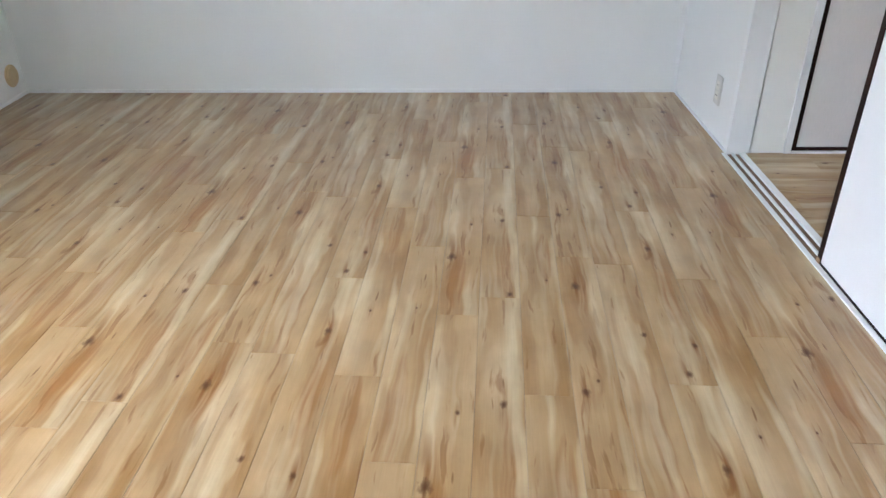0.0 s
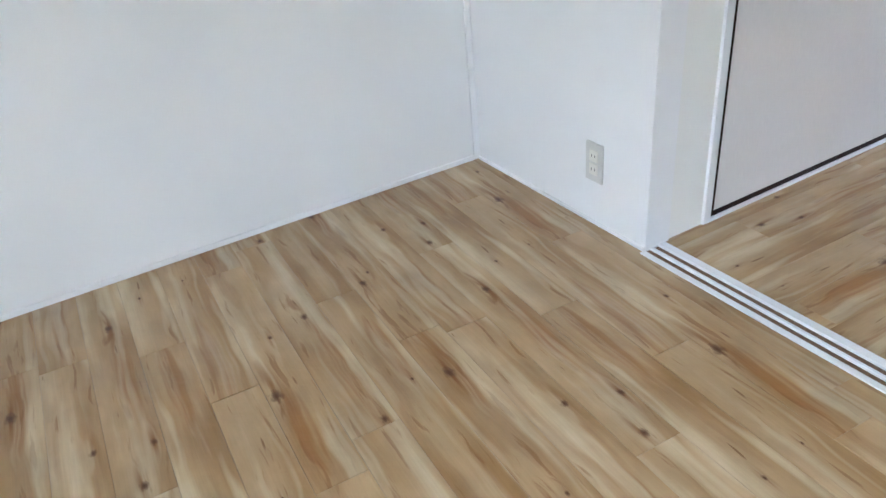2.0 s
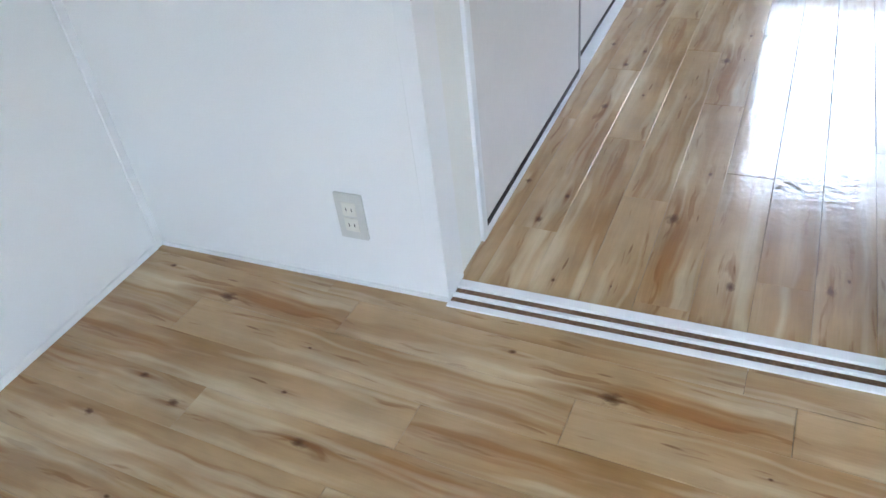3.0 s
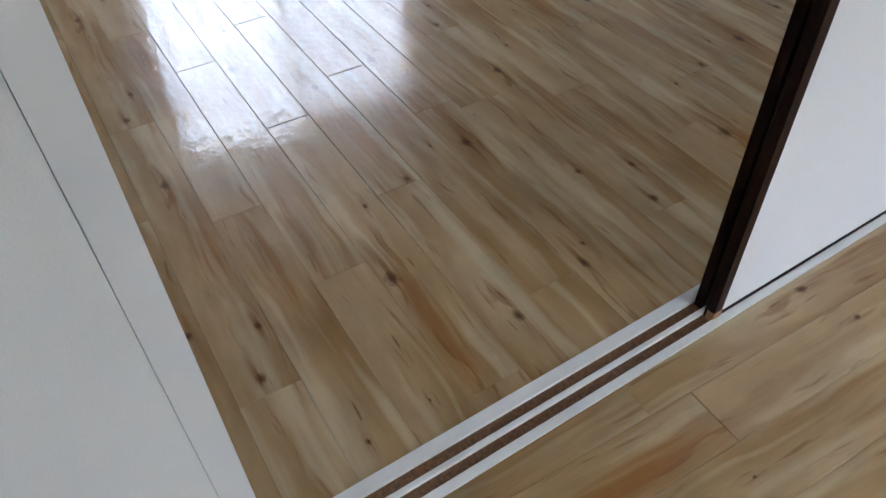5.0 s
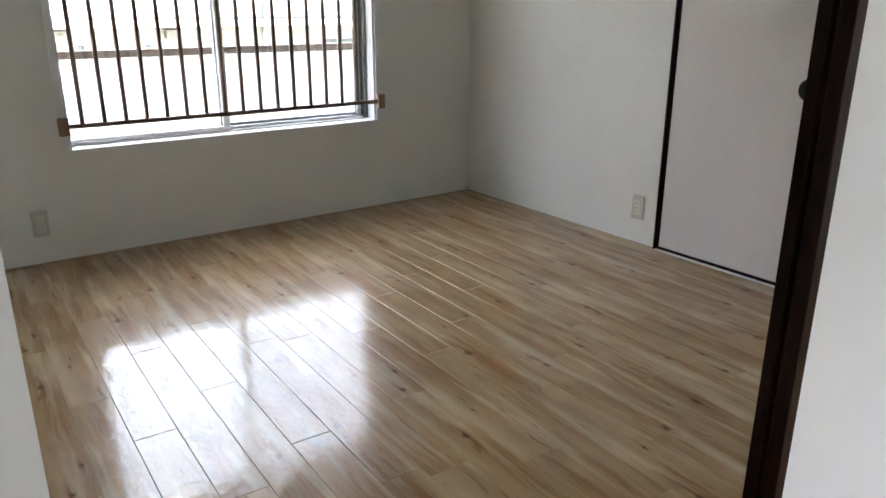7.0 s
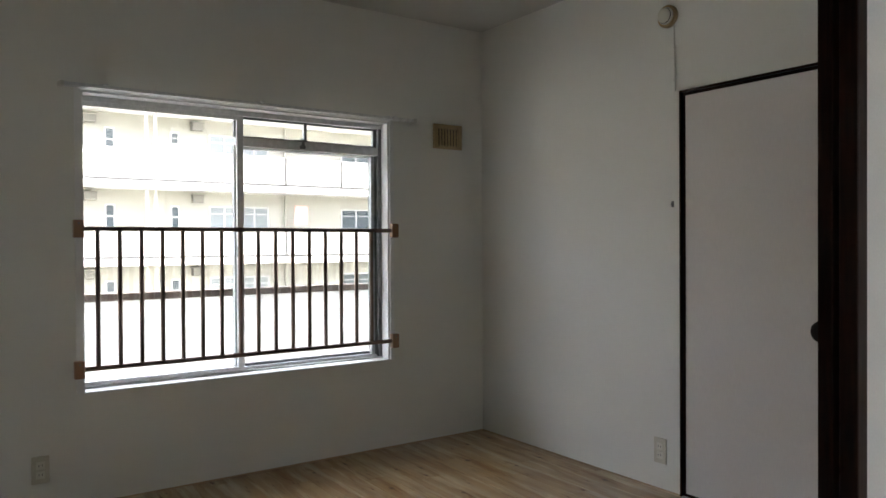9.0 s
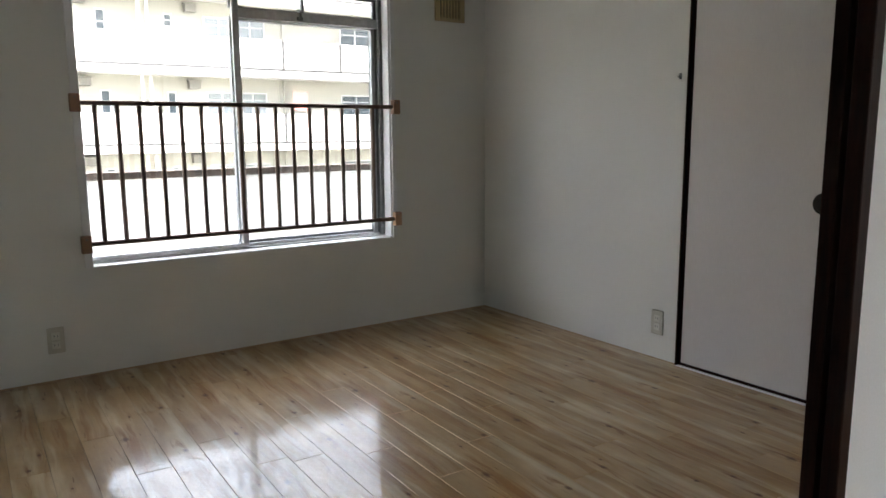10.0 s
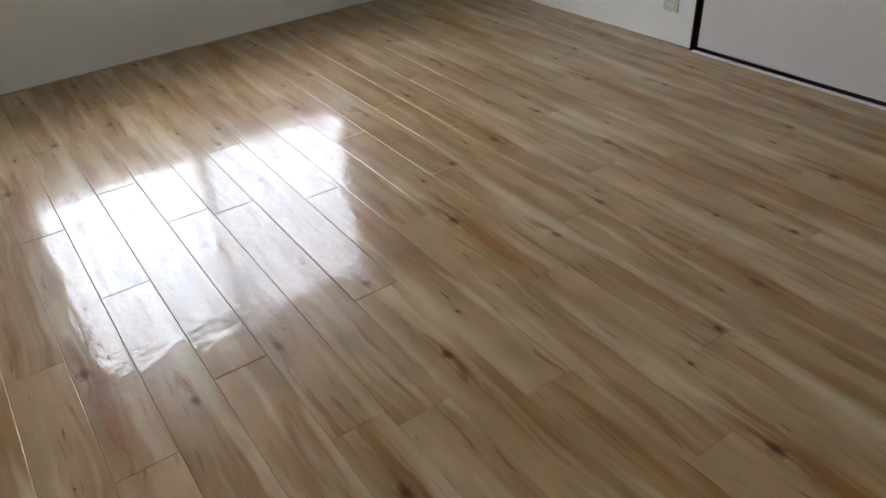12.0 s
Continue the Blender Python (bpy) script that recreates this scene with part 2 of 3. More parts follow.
GREYED = plastic("greyed_ivory_plastic", (0.60, 0.59, 0.55))
SOCKET = plastic("pale_socket_plastic", (0.70, 0.68, 0.60))
SLOT = plastic("black_slot", (0.02, 0.02, 0.02), 0.6)
BEIGE = plastic("beige_vent_plastic", (0.50, 0.37, 0.20))
TAN = plastic("tan_cap_plastic", (0.55, 0.40, 0.22))
PULL = metal("black_pull", (0.02, 0.015, 0.012), 0.35, 0.5)
GLASS = see_through("window_glass", 0.96, (0.9, 0.95, 0.95), True)
MESH = see_through("grey_insect_mesh", 0.87, (0.05, 0.05, 0.05), False)


def acrylic():
    """Milky sheet that lets the daylight behind it through."""
    m = bpy.data.materials.new("milky_acrylic")
    m.use_nodes = True
    nt = m.node_tree
    nt.nodes.clear()
    out, mx, a, b = (nt.nodes.new("ShaderNode" + n) for n in ("OutputMaterial", "MixShader", "BsdfTranslucent", "BsdfDiffuse"))
    a.inputs[0].default_value = (0.80, 0.81, 0.81, 1)
    b.inputs[0].default_value = (0.76, 0.76, 0.75, 1)
    mx.inputs[0].default_value = 0.4
    nt.links.new(a.outputs[0], mx.inputs[1])
    nt.links.new(b.outputs[0], mx.inputs[2])
    nt.links.new(mx.outputs[0], out.inputs[0])
    return m


ACRYLIC = acrylic()
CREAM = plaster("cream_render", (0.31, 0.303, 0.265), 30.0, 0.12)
CONCRETE = plaster("painted_concrete", (0.72, 0.72, 0.70), 40.0, 0.15)
DARKPANE = Mat("dark_window_pane", 0.1, 0.0, (0.05, 0.065, 0.075)).m
PALEPANE = Mat("pale_curtained_pane", 0.12, 0.0, (0.17, 0.19, 0.20)).m
GREYBOX = plastic("grey_hood", (0.13, 0.125, 0.11), 0.5)
ALU_MID = metal("greyed_aluminium", (0.55, 0.57, 0.60), 0.42, 0.35)
FARWHITE = plaster("white_gallery_paint", (0.50, 0.50, 0.495), 30.0, 0.1)
# Darkened to throw less light indoors and keep the slab's underside shaded.
BALCONY = plaster("darkened_balcony_concrete", (0.11, 0.11, 0.105), 40.0, 0.2)
FARDARK = plaster("far_posts_and_gap_shade", (0.035, 0.035, 0.037), 30.0, 0.1)
EARTH = plaster("outdoor_ground", (0.10, 0.10, 0.085), 6.0, 0.4)
SUBFLOOR = paint("dark_subfloor", (0.06, 0.045, 0.03), 0.8)
SKIRT = stained("thin_wooden_bead", (0.34, 0.23, 0.14), (0.48, 0.35, 0.22), 0.4)


# ---- building helpers ----
def add_box(bm, x0, x1, y0, y1, z0, z1, bevel=0.0):
    got = bmesh.ops.create_cube(bm, size=1.0)["verts"]
    for v in got:
        v.co = Vector((x0 + (v.co.x + 0.5) * (x1 - x0), y0 + (v.co.y + 0.5) * (y1 - y0), z0 + (v.co.z + 0.5) * (z1 - z0)))
    if bevel:
        edges = list({e for v in got for e in v.link_edges})
        bmesh.ops.bevel(bm, geom=edges, offset=bevel, segments=2, affect="EDGES", profile=0.6)
    return bm


def boxes(*rows, bevel=0.0):
    bm = bmesh.new()
    for r in rows:
        add_box(bm, *r, bevel=bevel)
    return bm


def tube(a, b, radius, n=12, bm=None, radius2=None):
    """A round bar from a to b."""
    bm = bm or bmesh.new()
    a, b = Vector(a), Vector(b)
    turn = (b - a).to_track_quat("Z", "Y").to_matrix().to_4x4()
    m = Matrix.Translation((a + b) / 2) @ turn
    bmesh.ops.create_cone(bm, cap_ends=True, segments=n, radius1=radius, radius2=radius if radius2 is None else radius2, depth=(b - a).length, matrix=m)
    return bm


def lathe(profile, n=32):
    """A turned solid about z, from pairs of radius and height."""
    bm = bmesh.new()
    rings = []
    for r, h in profile:
        if r < 1e-6:
            rings.append([bm.verts.new((0, 0, h))])
        else:
            rings.append([bm.verts.new((r * math.cos(2 * math.pi * i / n), r * math.sin(2 * math.pi * i / n), h)) for i in range(n)])
    for a, b in zip(rings, rings[1:]):
        for i in range(n):
            j = (i + 1) % n
            quad = [a[i % len(a)], a[j % len(a)], b[j % len(b)], b[i % len(b)]]
            face = [v for q, v in enumerate(quad) if v not in quad[:q]]
            if len(face) > 2:
                bm.faces.new(face)
    bmesh.ops.recalc_face_normals(bm, faces=bm.faces)
    return bm


def mesh_of(name, bm, material, smooth=False):
    me = bpy.data.meshes.new(name)
    bm.to_mesh(me)
    bm.free()
    me.materials.append(material)
    if smooth:
        for p in me.polygons:
            p.use_smooth = len(p.vertices) == 4 and p.area < 0.01
    return me


def part(name, bm, material, parent, label="", smooth=False):
    ob = new(name, mesh_of(name, bm, material, smooth))
    ob.parent = parent
    return tagged(ob, label)


def thing(name, m, label, category, group=""):
    ob = new(name)
    ob.empty_display_size = 0.1
    ob.matrix_basis = m
    return tagged(ob, label, category, group)


def setting(name, bm, material, label="", category=""):
    return tagged(new(name, mesh_of(name, bm, material)), label, category, kind="structure")


# ---- rooms: sizes in metres ----
HIGH = 2.50          # ceiling
X_W, Y_S0 = -3.345, -4.45        # far sides of the first room
X_P = 0.077          # second room's side of the partition
X_E, Y_S, Y_N = 3.207, -3.665, -0.837   # second room
HEAD = 1.80          # height of the sliding doorway
OP_N, OP_S = -0.837, -2.600      # doorway
W_Y0, W_Y1, W_Z0, W_Z1 = -2.990, -1.377, 0.508, 1.880   # window opening
OUT = X_E + 0.15     # outer face of the window wall

# first room
setting("wall_north", boxes((X_W - 0.12, 0.0, 0.0, 0.12, -0.02, HIGH)), WALL_A, "white wallpapered end wall of the empty room", "wall")
setting("wall_south", boxes((X_W - 0.12, X_P, Y_S0 - 0.12, Y_S0, -0.02, HIGH)), WALL_A, "white wallpapered wall", "wall")
# The opening is out of view, added and sized to light the first room.
setting("wall_west", boxes((X_W - 0.12, X_W, -2.20, 0.0, -0.02, HIGH), (X_W - 0.12, X_W, Y_S0, -3.40, -0.02, HIGH),
                           (X_W - 0.12, X_W, -3.40, -2.20, 1.80, HIGH), (X_W - 0.12, X_W, -3.40, -2.20, -0.02, 0.80)), WALL_A,
        "white wallpapered wall with an unseen opening added for light", "wall")
setting("wall_east", boxes((-0.012, X_P, -0.7993, 0.12, -0.02, HIGH), (-0.012, X_P, OP_S, -0.7993, HEAD + 0.04, HIGH),
                           (-0.012, X_P, Y_S0, OP_S, -0.02, HIGH)), WALL_A, "white wallpapered partition wall with a sliding doorway", "wall")
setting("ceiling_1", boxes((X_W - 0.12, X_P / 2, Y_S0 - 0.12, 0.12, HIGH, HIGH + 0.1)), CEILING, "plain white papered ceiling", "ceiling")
# second room
def wall_with_hole():
    mid = X_E + 0.07
    return boxes((X_E, OUT, Y_S - 0.12, W_Y0, -0.02, HIGH), (X_E, mid, W_Y1, 0.12, -0.02, HIGH), (mid, OUT, W_Y1 + 0.06, 0.12, -0.02, HIGH),
                 (X_E, OUT, W_Y0, W_Y1, -0.02, W_Z0), (X_E, OUT, W_Y0, W_Y1, W_Z1, HIGH), (mid, OUT, W_Y1, W_Y1 + 0.06, -0.02, W_Z0), (mid, OUT, W_Y1, W_Y1 + 0.06, W_Z1, HIGH))


setting("wall_window", wall_with_hole(), WALL_B, "off-white wallpapered wall round a wide window", "wall")
setting("wall_closet_south", boxes((X_P, 0.18, Y_S - 0.12, Y_S, -0.02, HIGH), (1.717, X_E, Y_S - 0.12, Y_S, -0.02, HIGH),
                                   (0.18, 1.717, Y_S - 0.12, Y_S, 1.877, HIGH), (0.18, 1.717, Y_S - 0.12, Y_S - 0.09, -0.02, 1.880)), WALL_B,
        "off-white wallpapered wall above and beside a closet", "wall")
setting("wall_closet_north", boxes((X_P + 0.006, 0.215, Y_N + 0.008, 0.12, -0.02, HIGH), (2.11, X_E, Y_N, 0.12, -0.02, HIGH),
                                   (0.215, 2.11, Y_N + 0.008, 0.0, 1.86, HIGH), (0.215, 2.11, Y_N + 0.10, 0.0, -0.02, 1.86)), WALL_B,
        "off-white wallpapered wall beside a closet", "wall")
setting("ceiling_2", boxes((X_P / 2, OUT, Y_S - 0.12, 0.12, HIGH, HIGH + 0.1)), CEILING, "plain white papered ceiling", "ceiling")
setting("wall_outer_south", boxes((X_P, X_E, Y_S0 - 0.12, Y_S - 0.4, -0.02, HIGH)), WALL_A, "plain wall behind the closet", "wall")

# painted timber round the doorway
setting("door_post", boxes((-0.013, X_P, OP_N, -0.800, 0.0, HEAD + 0.04), bevel=0.0008), WHITE, "white painted timber door post", "trim")
setting("door_lintel", boxes((-0.013, X_P, OP_S, OP_N, HEAD, HEAD + 0.04), bevel=0.002), WHITE, "white painted timber lintel", "trim")
track = setting("door_track", boxes((-0.033, -0.0155, OP_S, OP_N, -0.01, 0.004), bevel=0.0012), WHITE, "white painted threshold with two grooves", "threshold")
for a, b in ((0.006, 0.0155), (0.0375, 0.062)):
    part("strip", boxes((a, b, OP_S, OP_N, -0.01, 0.004), bevel=0.0012), WHITE, track)
for a, b in ((-0.0155, 0.006), (0.0155, 0.0375)):
    part("groove", boxes((a, b, OP_S, OP_N, -0.012, -0.004)), GROOVE, track, "worn brown groove of a sliding door")
setting("corner_trim", boxes((-0.036, -0.012, -0.006, 0.0, 0.0, HIGH), bevel=0.0015), WHITE, "narrow white painted corner strip", "trim")
bead = lambda *r: boxes(r, bevel=0.002)
setting("baseboard_1", bead(X_W, -0.036, -0.008, 0.0, 0.0, 0.018), WHITE, "low white painted baseboard", "baseboard")
setting("baseboard_2", bead(-0.021, -0.012, -0.836, -0.008, 0.0, 0.010), WHITE, "low white painted baseboard", "baseboard")
setting("baseboard_3", bead(X_W, X_W + 0.008, -1.85, -0.008, 0.0, 0.018), WHITE, "low white painted baseboard", "baseboard")
setting("baseboard_4", bead(X_E - 0.006, X_E, Y_S, Y_N, 0.0, 0.007), SKIRT, "very thin wooden floor bead", "baseboard")
setting("baseboard_5", bead(1.717, X_E - 0.006, Y_S, Y_S + 0.006, 0.0, 0.007), SKIRT, "very thin wooden floor bead", "baseboard")


# ---- sliding screens ----
def screen(m, width, height, label, face, pull_at, group, rail=0.016, stile=0.020, foot=False, T=0.022, meeting=None):
    """A sliding screen: origin at the foot of one side, x along its width, front towards -y, 22 mm thick."""
    root = thing("sliding_screen", m, label, "sliding door", group)
    part("panel", boxes((stile, width - stile, 0.003, T - 0.003, rail, height - rail)), face, root, "taut paper face")
    part("stile", boxes((0.0, stile, 0.0, T, 0.0, height), bevel=0.002), LACQUER, root, "dark lacquered stile")
    part("stile", boxes((width - stile, width, 0.0, T, 0.0, height), bevel=0.002), meeting or LACQUER, root, "dark lacquered stile, its window glare painted grey" if meeting else "dark lacquered stile")
    part("bottom_rail", boxes((stile, width - stile, 0.0, T, 0.0, rail), bevel=0.0015), LACQUER, root, "dark lacquered rail")
    part("top_rail", boxes((stile, width - stile, 0.0, T, height - rail, height), bevel=0.0015), LACQUER, root, "dark lacquered rail")
    if pull_at is not None:
        px, pz = pull_at
        bm = lathe([(0.0, 0.001), (0.030, 0.001), (0.034, 0.006), (0.040, 0.006), (0.043, 0.003), (0.043, 0.0), (0.0, 0.0)], 36)
        bm.transform(pose(px, 0.003, pz, 90, 0, 0))
        part("finger_pull", bm, PULL, root, "round black recessed finger pull", smooth=True)
    if foot:
        part("stile_foot", boxes((-0.001, stile * 0.9, -0.0015, T * 0.7, -0.004, 0.022), bevel=0.0015), RAWEND, root, "bare worn wood at the stile's foot")
    return root


DOORS = "screens of the doorway"
screen(pose(-0.016, -1.714, -0.002, 0, 0, -90), 0.88, HEAD + 0.004, "white papered sliding screen edged in dark lacquer, slid open", SCREEN, (0.80, 0.80), DOORS, 0.012, 0.024, True)
screen(pose(0.0155, -1.719, -0.002, 0, 0, -90), 0.88, HEAD + 0.004, "white papered sliding screen edged in dark lacquer, stacked behind another", SCREEN, None, DOORS, 0.014, 0.022, False, 0.019)

SOUTH = "screens of the closet by the window"
screen(pose(1.706, Y_S - 0.006, 0.003, 0, 0, 180), 0.760, 1.863, "closed closet screen of greyish paper with a black finger pull", PAPER, (0.642, 0.821), SOUTH, 0.014, 0.013)
screen(pose(0.962, Y_S - 0.034, 0.003, 0, 0, 180), 0.760, 1.863, "closed closet screen of greyish paper set behind the other", PAPER, (0.10, 0.821), SOUTH, 0.014, 0.013)
closet = setting("closet_frame", boxes((1.7065, 1.717, Y_S - 0.07, Y_S + 0.006, 0.0, 1.877), (0.18, 1.7065, Y_S - 0.07, Y_S + 0.005, 1.866, 1.877),
                                       (0.18, 0.195, Y_S - 0.07, Y_S + 0.006, 0.0, 1.866), bevel=0.0015), LACQUER, "dark lacquered closet frame", "closet frame")
part("sill", boxes((0.195, 1.7065, Y_S - 0.07, Y_S + 0.012, -0.005, 0.003), bevel=0.0015), WHITE, closet, "white painted closet sill")

NORTH = "screens of the closet by the doorway"
screen(pose(0.246, Y_N + 0.008, 0.009), 0.955, 1.82, "closed closet screen of greyish paper edged in dark lacquer", PAPER, (0.83, 0.80), NORTH, 0.016, 0.020, meeting=GLARE_LACQUER)
screen(pose(1.175, Y_N + 0.036, 0.009), 0.905, 1.82, "closed closet screen of greyish paper set behind the other", PAPER, (0.80, 0.80), NORTH, 0.016, 0.016)
closet = setting("closet_frame_north", boxes((0.215, 0.244, Y_N - 0.002, Y_N + 0.10, 0.0, 1.86), (2.066, 2.11, Y_N - 0.002, Y_N + 0.10, 0.0, 1.86),
                                             (0.244, 2.066, Y_N - 0.001, Y_N + 0.10, 1.835, 1.86), bevel=0.002), WHITE, "white painted closet frame", "closet frame")
part("sill", boxes((0.244, 2.066, Y_N - 0.001, Y_N + 0.10, -0.005, 0.008), bevel=0.0015), WHITE, closet, "white painted closet sill")


# ---- window ----
def build_window():
    root = tagged(new("window_1"), "wide aluminium sliding window with a small upper light", "window", kind="structure")
    xi = X_E + 0.075       # inner track
    y0, y1, z0, z1 = W_Y0, W_Y1, W_Z0, W_Z1
    c = 0.026
    part("casing", boxes((X_E - 0.006, X_E + 0.004, y0 - c, y0, z0, z1 + c), (X_E - 0.006, X_E + 0.004, y1, y1 + c, z0, z1 + c),
                         (X_E - 0.006, X_E + 0.004, y0, y1, z1, z1 + c), bevel=0.0015), WHITE, root, "white painted casing flush with the wall")
    part("reveal", boxes((X_E + 0.004, OUT, y0, y0 + 0.010, z0, z1), (X_E + 0.004, X_E + 0.07, y1 - 0.010, y1, z0, z1),
                         (X_E + 0.004, OUT, y0 + 0.01, y1 - 0.01, z1 - 0.010, z1)), WHITE, root, "white painted reveal")
    part("window_sill", boxes((X_E - 0.010, OUT + 0.02, y0 + 0.01, y1 - 0.01, z0 - 0.006, z0 + 0.004), bevel=0.002), WHITE, root, "white painted window board")
    # fixed aluminium frame with its three tracks
    f0, f1, g0, g1 = y0 + 0.010, y1 + 0.046, z0 + 0.004, z1 - 0.010
    part("window_frame", boxes((xi, OUT, f1 - 0.022, f1, g0 + 0.008, g1 - 0.026), (xi, OUT, f0, f1, g1 - 0.026, g1), (xi, OUT, f0, f1, g0, g0 + 0.008),
                               (xi + 0.022, xi + 0.025, f0 + 0.022, f1 - 0.022, g0 + 0.008, g0 + 0.018), (xi + 0.050, xi + 0.053, f0 + 0.022, f1 - 0.022, g0 + 0.008, g0 + 0.018), bevel=0.001), ALU, root, "dull aluminium frame with tracks")
    # Same frame in darker metal: the shade on this jamb is in its colour.
    part("track_jamb", boxes((xi, OUT, f0, f0 + 0.022, g0 + 0.008, g1 - 0.026), (xi + 0.022, xi + 0.025, f0 + 0.022, f0 + 0.034, g0 + 0.018, g1 - 0.026),
                             (xi + 0.050, xi + 0.053, f0 + 0.022, f0 + 0.034, g0 + 0.018, g1 - 0.026), bevel=0.001), ALU_DARK, root, "jamb with upright tracks, its shade put into the dark metal")
    mid = -2.135

    def sash(name, xa, ya, yb, za, zb, st=0.034, ra=0.034, mat=ALU, label="aluminium sash"):
        s = part(name, boxes((xa, xa + 0.020, ya, ya + st, za, zb), (xa, xa + 0.020, yb - st, yb, za, zb),
                             (xa, xa + 0.020, ya + st, yb - st, zb - ra * 0.7, zb), (xa, xa + 0.020, ya + st, yb - st, za, za + ra * 0.6), bevel=0.001), mat, root, label)
        pane = part("pane", boxes((xa + 0.008, xa + 0.012, ya + st - 0.003, yb - st + 0.003, za + ra * 0.6 - 0.003, zb - ra * 0.7 + 0.003)), GLASS, s, "clear glass")
        pane.visible_shadow = False
        return s
    lo, hi = g0 + 0.010, g1 - 0.024
    left = sash("sash", xi + 0.004, mid - 0.022, f1 - 0.020, lo, hi)
    tr = 1.684
    right = sash("sash", xi + 0.028, f0 + 0.020, mid + 0.020, lo, tr + 0.012, 0.034, 0.022, ALU_MID)
    part("transom", boxes((xi + 0.002, xi + 0.052, f0 + 0.022, mid - 0.022, tr + 0.004, tr + 0.052), bevel=0.002), ALU, root, "aluminium transom bar")
    up = sash("upper_light", xi + 0.028, f0 + 0.020, mid + 0.020, tr + 0.052, hi, 0.020, 0.018, ALU_DARK, "small upper light")
    part("glazing_bar", boxes((xi + 0.026, xi + 0.050, -2.524, -2.508, tr + 0.060, hi - 0.01)), ALU_DARK, up, "dark bar")
    part("latch", boxes((xi - 0.012, xi + 0.002, -2.500, -2.470, tr + 0.012, tr + 0.030), (xi - 0.016, xi - 0.008, -2.492, -2.478, tr + 0.024, tr + 0.062), (xi - 0.02, xi - 0.008, -2.506, -2.464, tr + 0.058, tr + 0.066), bevel=0.002), ALU_DARK, up, "small cast latch")
    part("crescent_lock", boxes((xi - 0.012, xi + 0.004, mid - 0.006, mid + 0.016, 1.11, 1.17), (xi - 0.022, xi - 0.010, mid + 0.0, mid + 0.010, 1.12, 1.16), bevel=0.003), ALU_DARK, left, "dark crescent lock")
    net = part("insect_screen", boxes((OUT - 0.016, OUT - 0.004, f0 + 0.02, f0 + 0.05, lo, tr), (OUT - 0.016, OUT - 0.004, mid - 0.01, mid + 0.016, lo, tr),
                                      (OUT - 0.016, OUT - 0.004, f0 + 0.05, mid - 0.01, lo, lo + 0.026), (OUT - 0.016, OUT - 0.004, f0 + 0.05, mid - 0.01, tr - 0.004, tr + 0.012)), ALU_DARK, root, "insect screen frame")
    part("mesh", boxes((OUT - 0.0105, OUT - 0.0095, f0 + 0.05, mid - 0.01, lo + 0.026, tr - 0.004)), MESH, net, "fine grey insect mesh")


build_window()


def safety_rail():
    """Brown guard rail before the window: two rails, sixteen bars and four wall brackets."""
    x = X_E - 0.022
    root = thing("safety_rail", pose(0, 0, 0), "brown guard rail with thin bars fixed across the window", "safety rail")
    ya, yb = W_Y0 - 0.016, W_Y1 + 0.016
    for z in (1.252, 0.618):
        part("rail", boxes((x - 0.009, x + 0.009, ya, yb, z - 0.011, z + 0.011), bevel=0.005), RAIL, root)
        for y in (ya, yb):
            b = part("bracket", boxes((x - 0.018, X_E - 0.006, y - 0.022, y + 0.022, z - 0.040, z + 0.040), bevel=0.005), BRACKET, root, "tan plastic wall bracket")
            part("screw", tube((x - 0.0195, y, z + 0.024), (x - 0.017, y, z + 0.024), 0.004, 10), ALU_DARK, b)
    bar = mesh_of("bar", tube((0, 0, 0.628), (0, 0, 1.242), 0.0105, 10), RAIL)
    for i in range(16):
        ob = new("bar", bar)
        ob.parent = root
        ob.location = (x, -1.440 - 0.0944 * i, 0)


safety_rail()


def curtain_rail():
    root = thing("curtain_rail", pose(0, 0, 0), "thin white double curtain rail above the window", "curtain rail")
    for x, z in ((X_E - 0.045, 1.886), (X_E - 0.085, 1.884)):
        part("rail", boxes((x - 0.006, x + 0.006, -3.110, -1.290, z - 0.008, z + 0.008), bevel=0.002), ALU, root, "thin metal rail")
        for y in (-3.110, -1.290):
            part("end_cap", boxes((x - 0.009, x + 0.009, y - 0.010, y + 0.010, z - 0.011, z + 0.011), bevel=0.003), GREYED, root)
    for y in (-1.47, -2.20, -2.98):
        part("bracket", boxes((X_E - 0.095, X_E, y - 0.008, y + 0.008, 1.894, 1.899), (X_E - 0.010, X_E - 0.006, y - 0.011, y + 0.011, 1.882, 1.912), bevel=0.001), ALU, root, "small metal bracket")


curtain_rail()


def vent():
    """Beige louvred vent cover on the window wall."""
    root = thing("wall_vent", pose(X_E, -3.3955, 1.822), "beige plastic wall vent cover with upright slots", "vent")
    w, h = 0.104, 0.074
    part("backing", boxes((-0.006, -0.0005, -w + 0.01, w - 0.01, -h + 0.01, h - 0.01)), SLOT, root, "dark opening behind the slats")
    part("frame", boxes((-0.016, -0.001, -w, -w + 0.034, -h, h), (-0.016, -0.001, w - 0.034, w, -h, h), (-0.016, -0.001, -w + 0.034, w - 0.034, h - 0.026, h),
                        (-0.016, -0.001, -w + 0.034, w - 0.034, -h, -h + 0.020), bevel=0.003), BEIGE, root, "beige plastic frame")
    slat = mesh_of("slat", boxes((-0.014, -0.003, -0.0055, 0.0055, -h + 0.018, h - 0.024)), BEIGE)
    for i in range(6):
        ob = new("slat", slat)
        ob.parent = root
        ob.location = (0, -0.054 + i * 0.0215, 0)


vent()


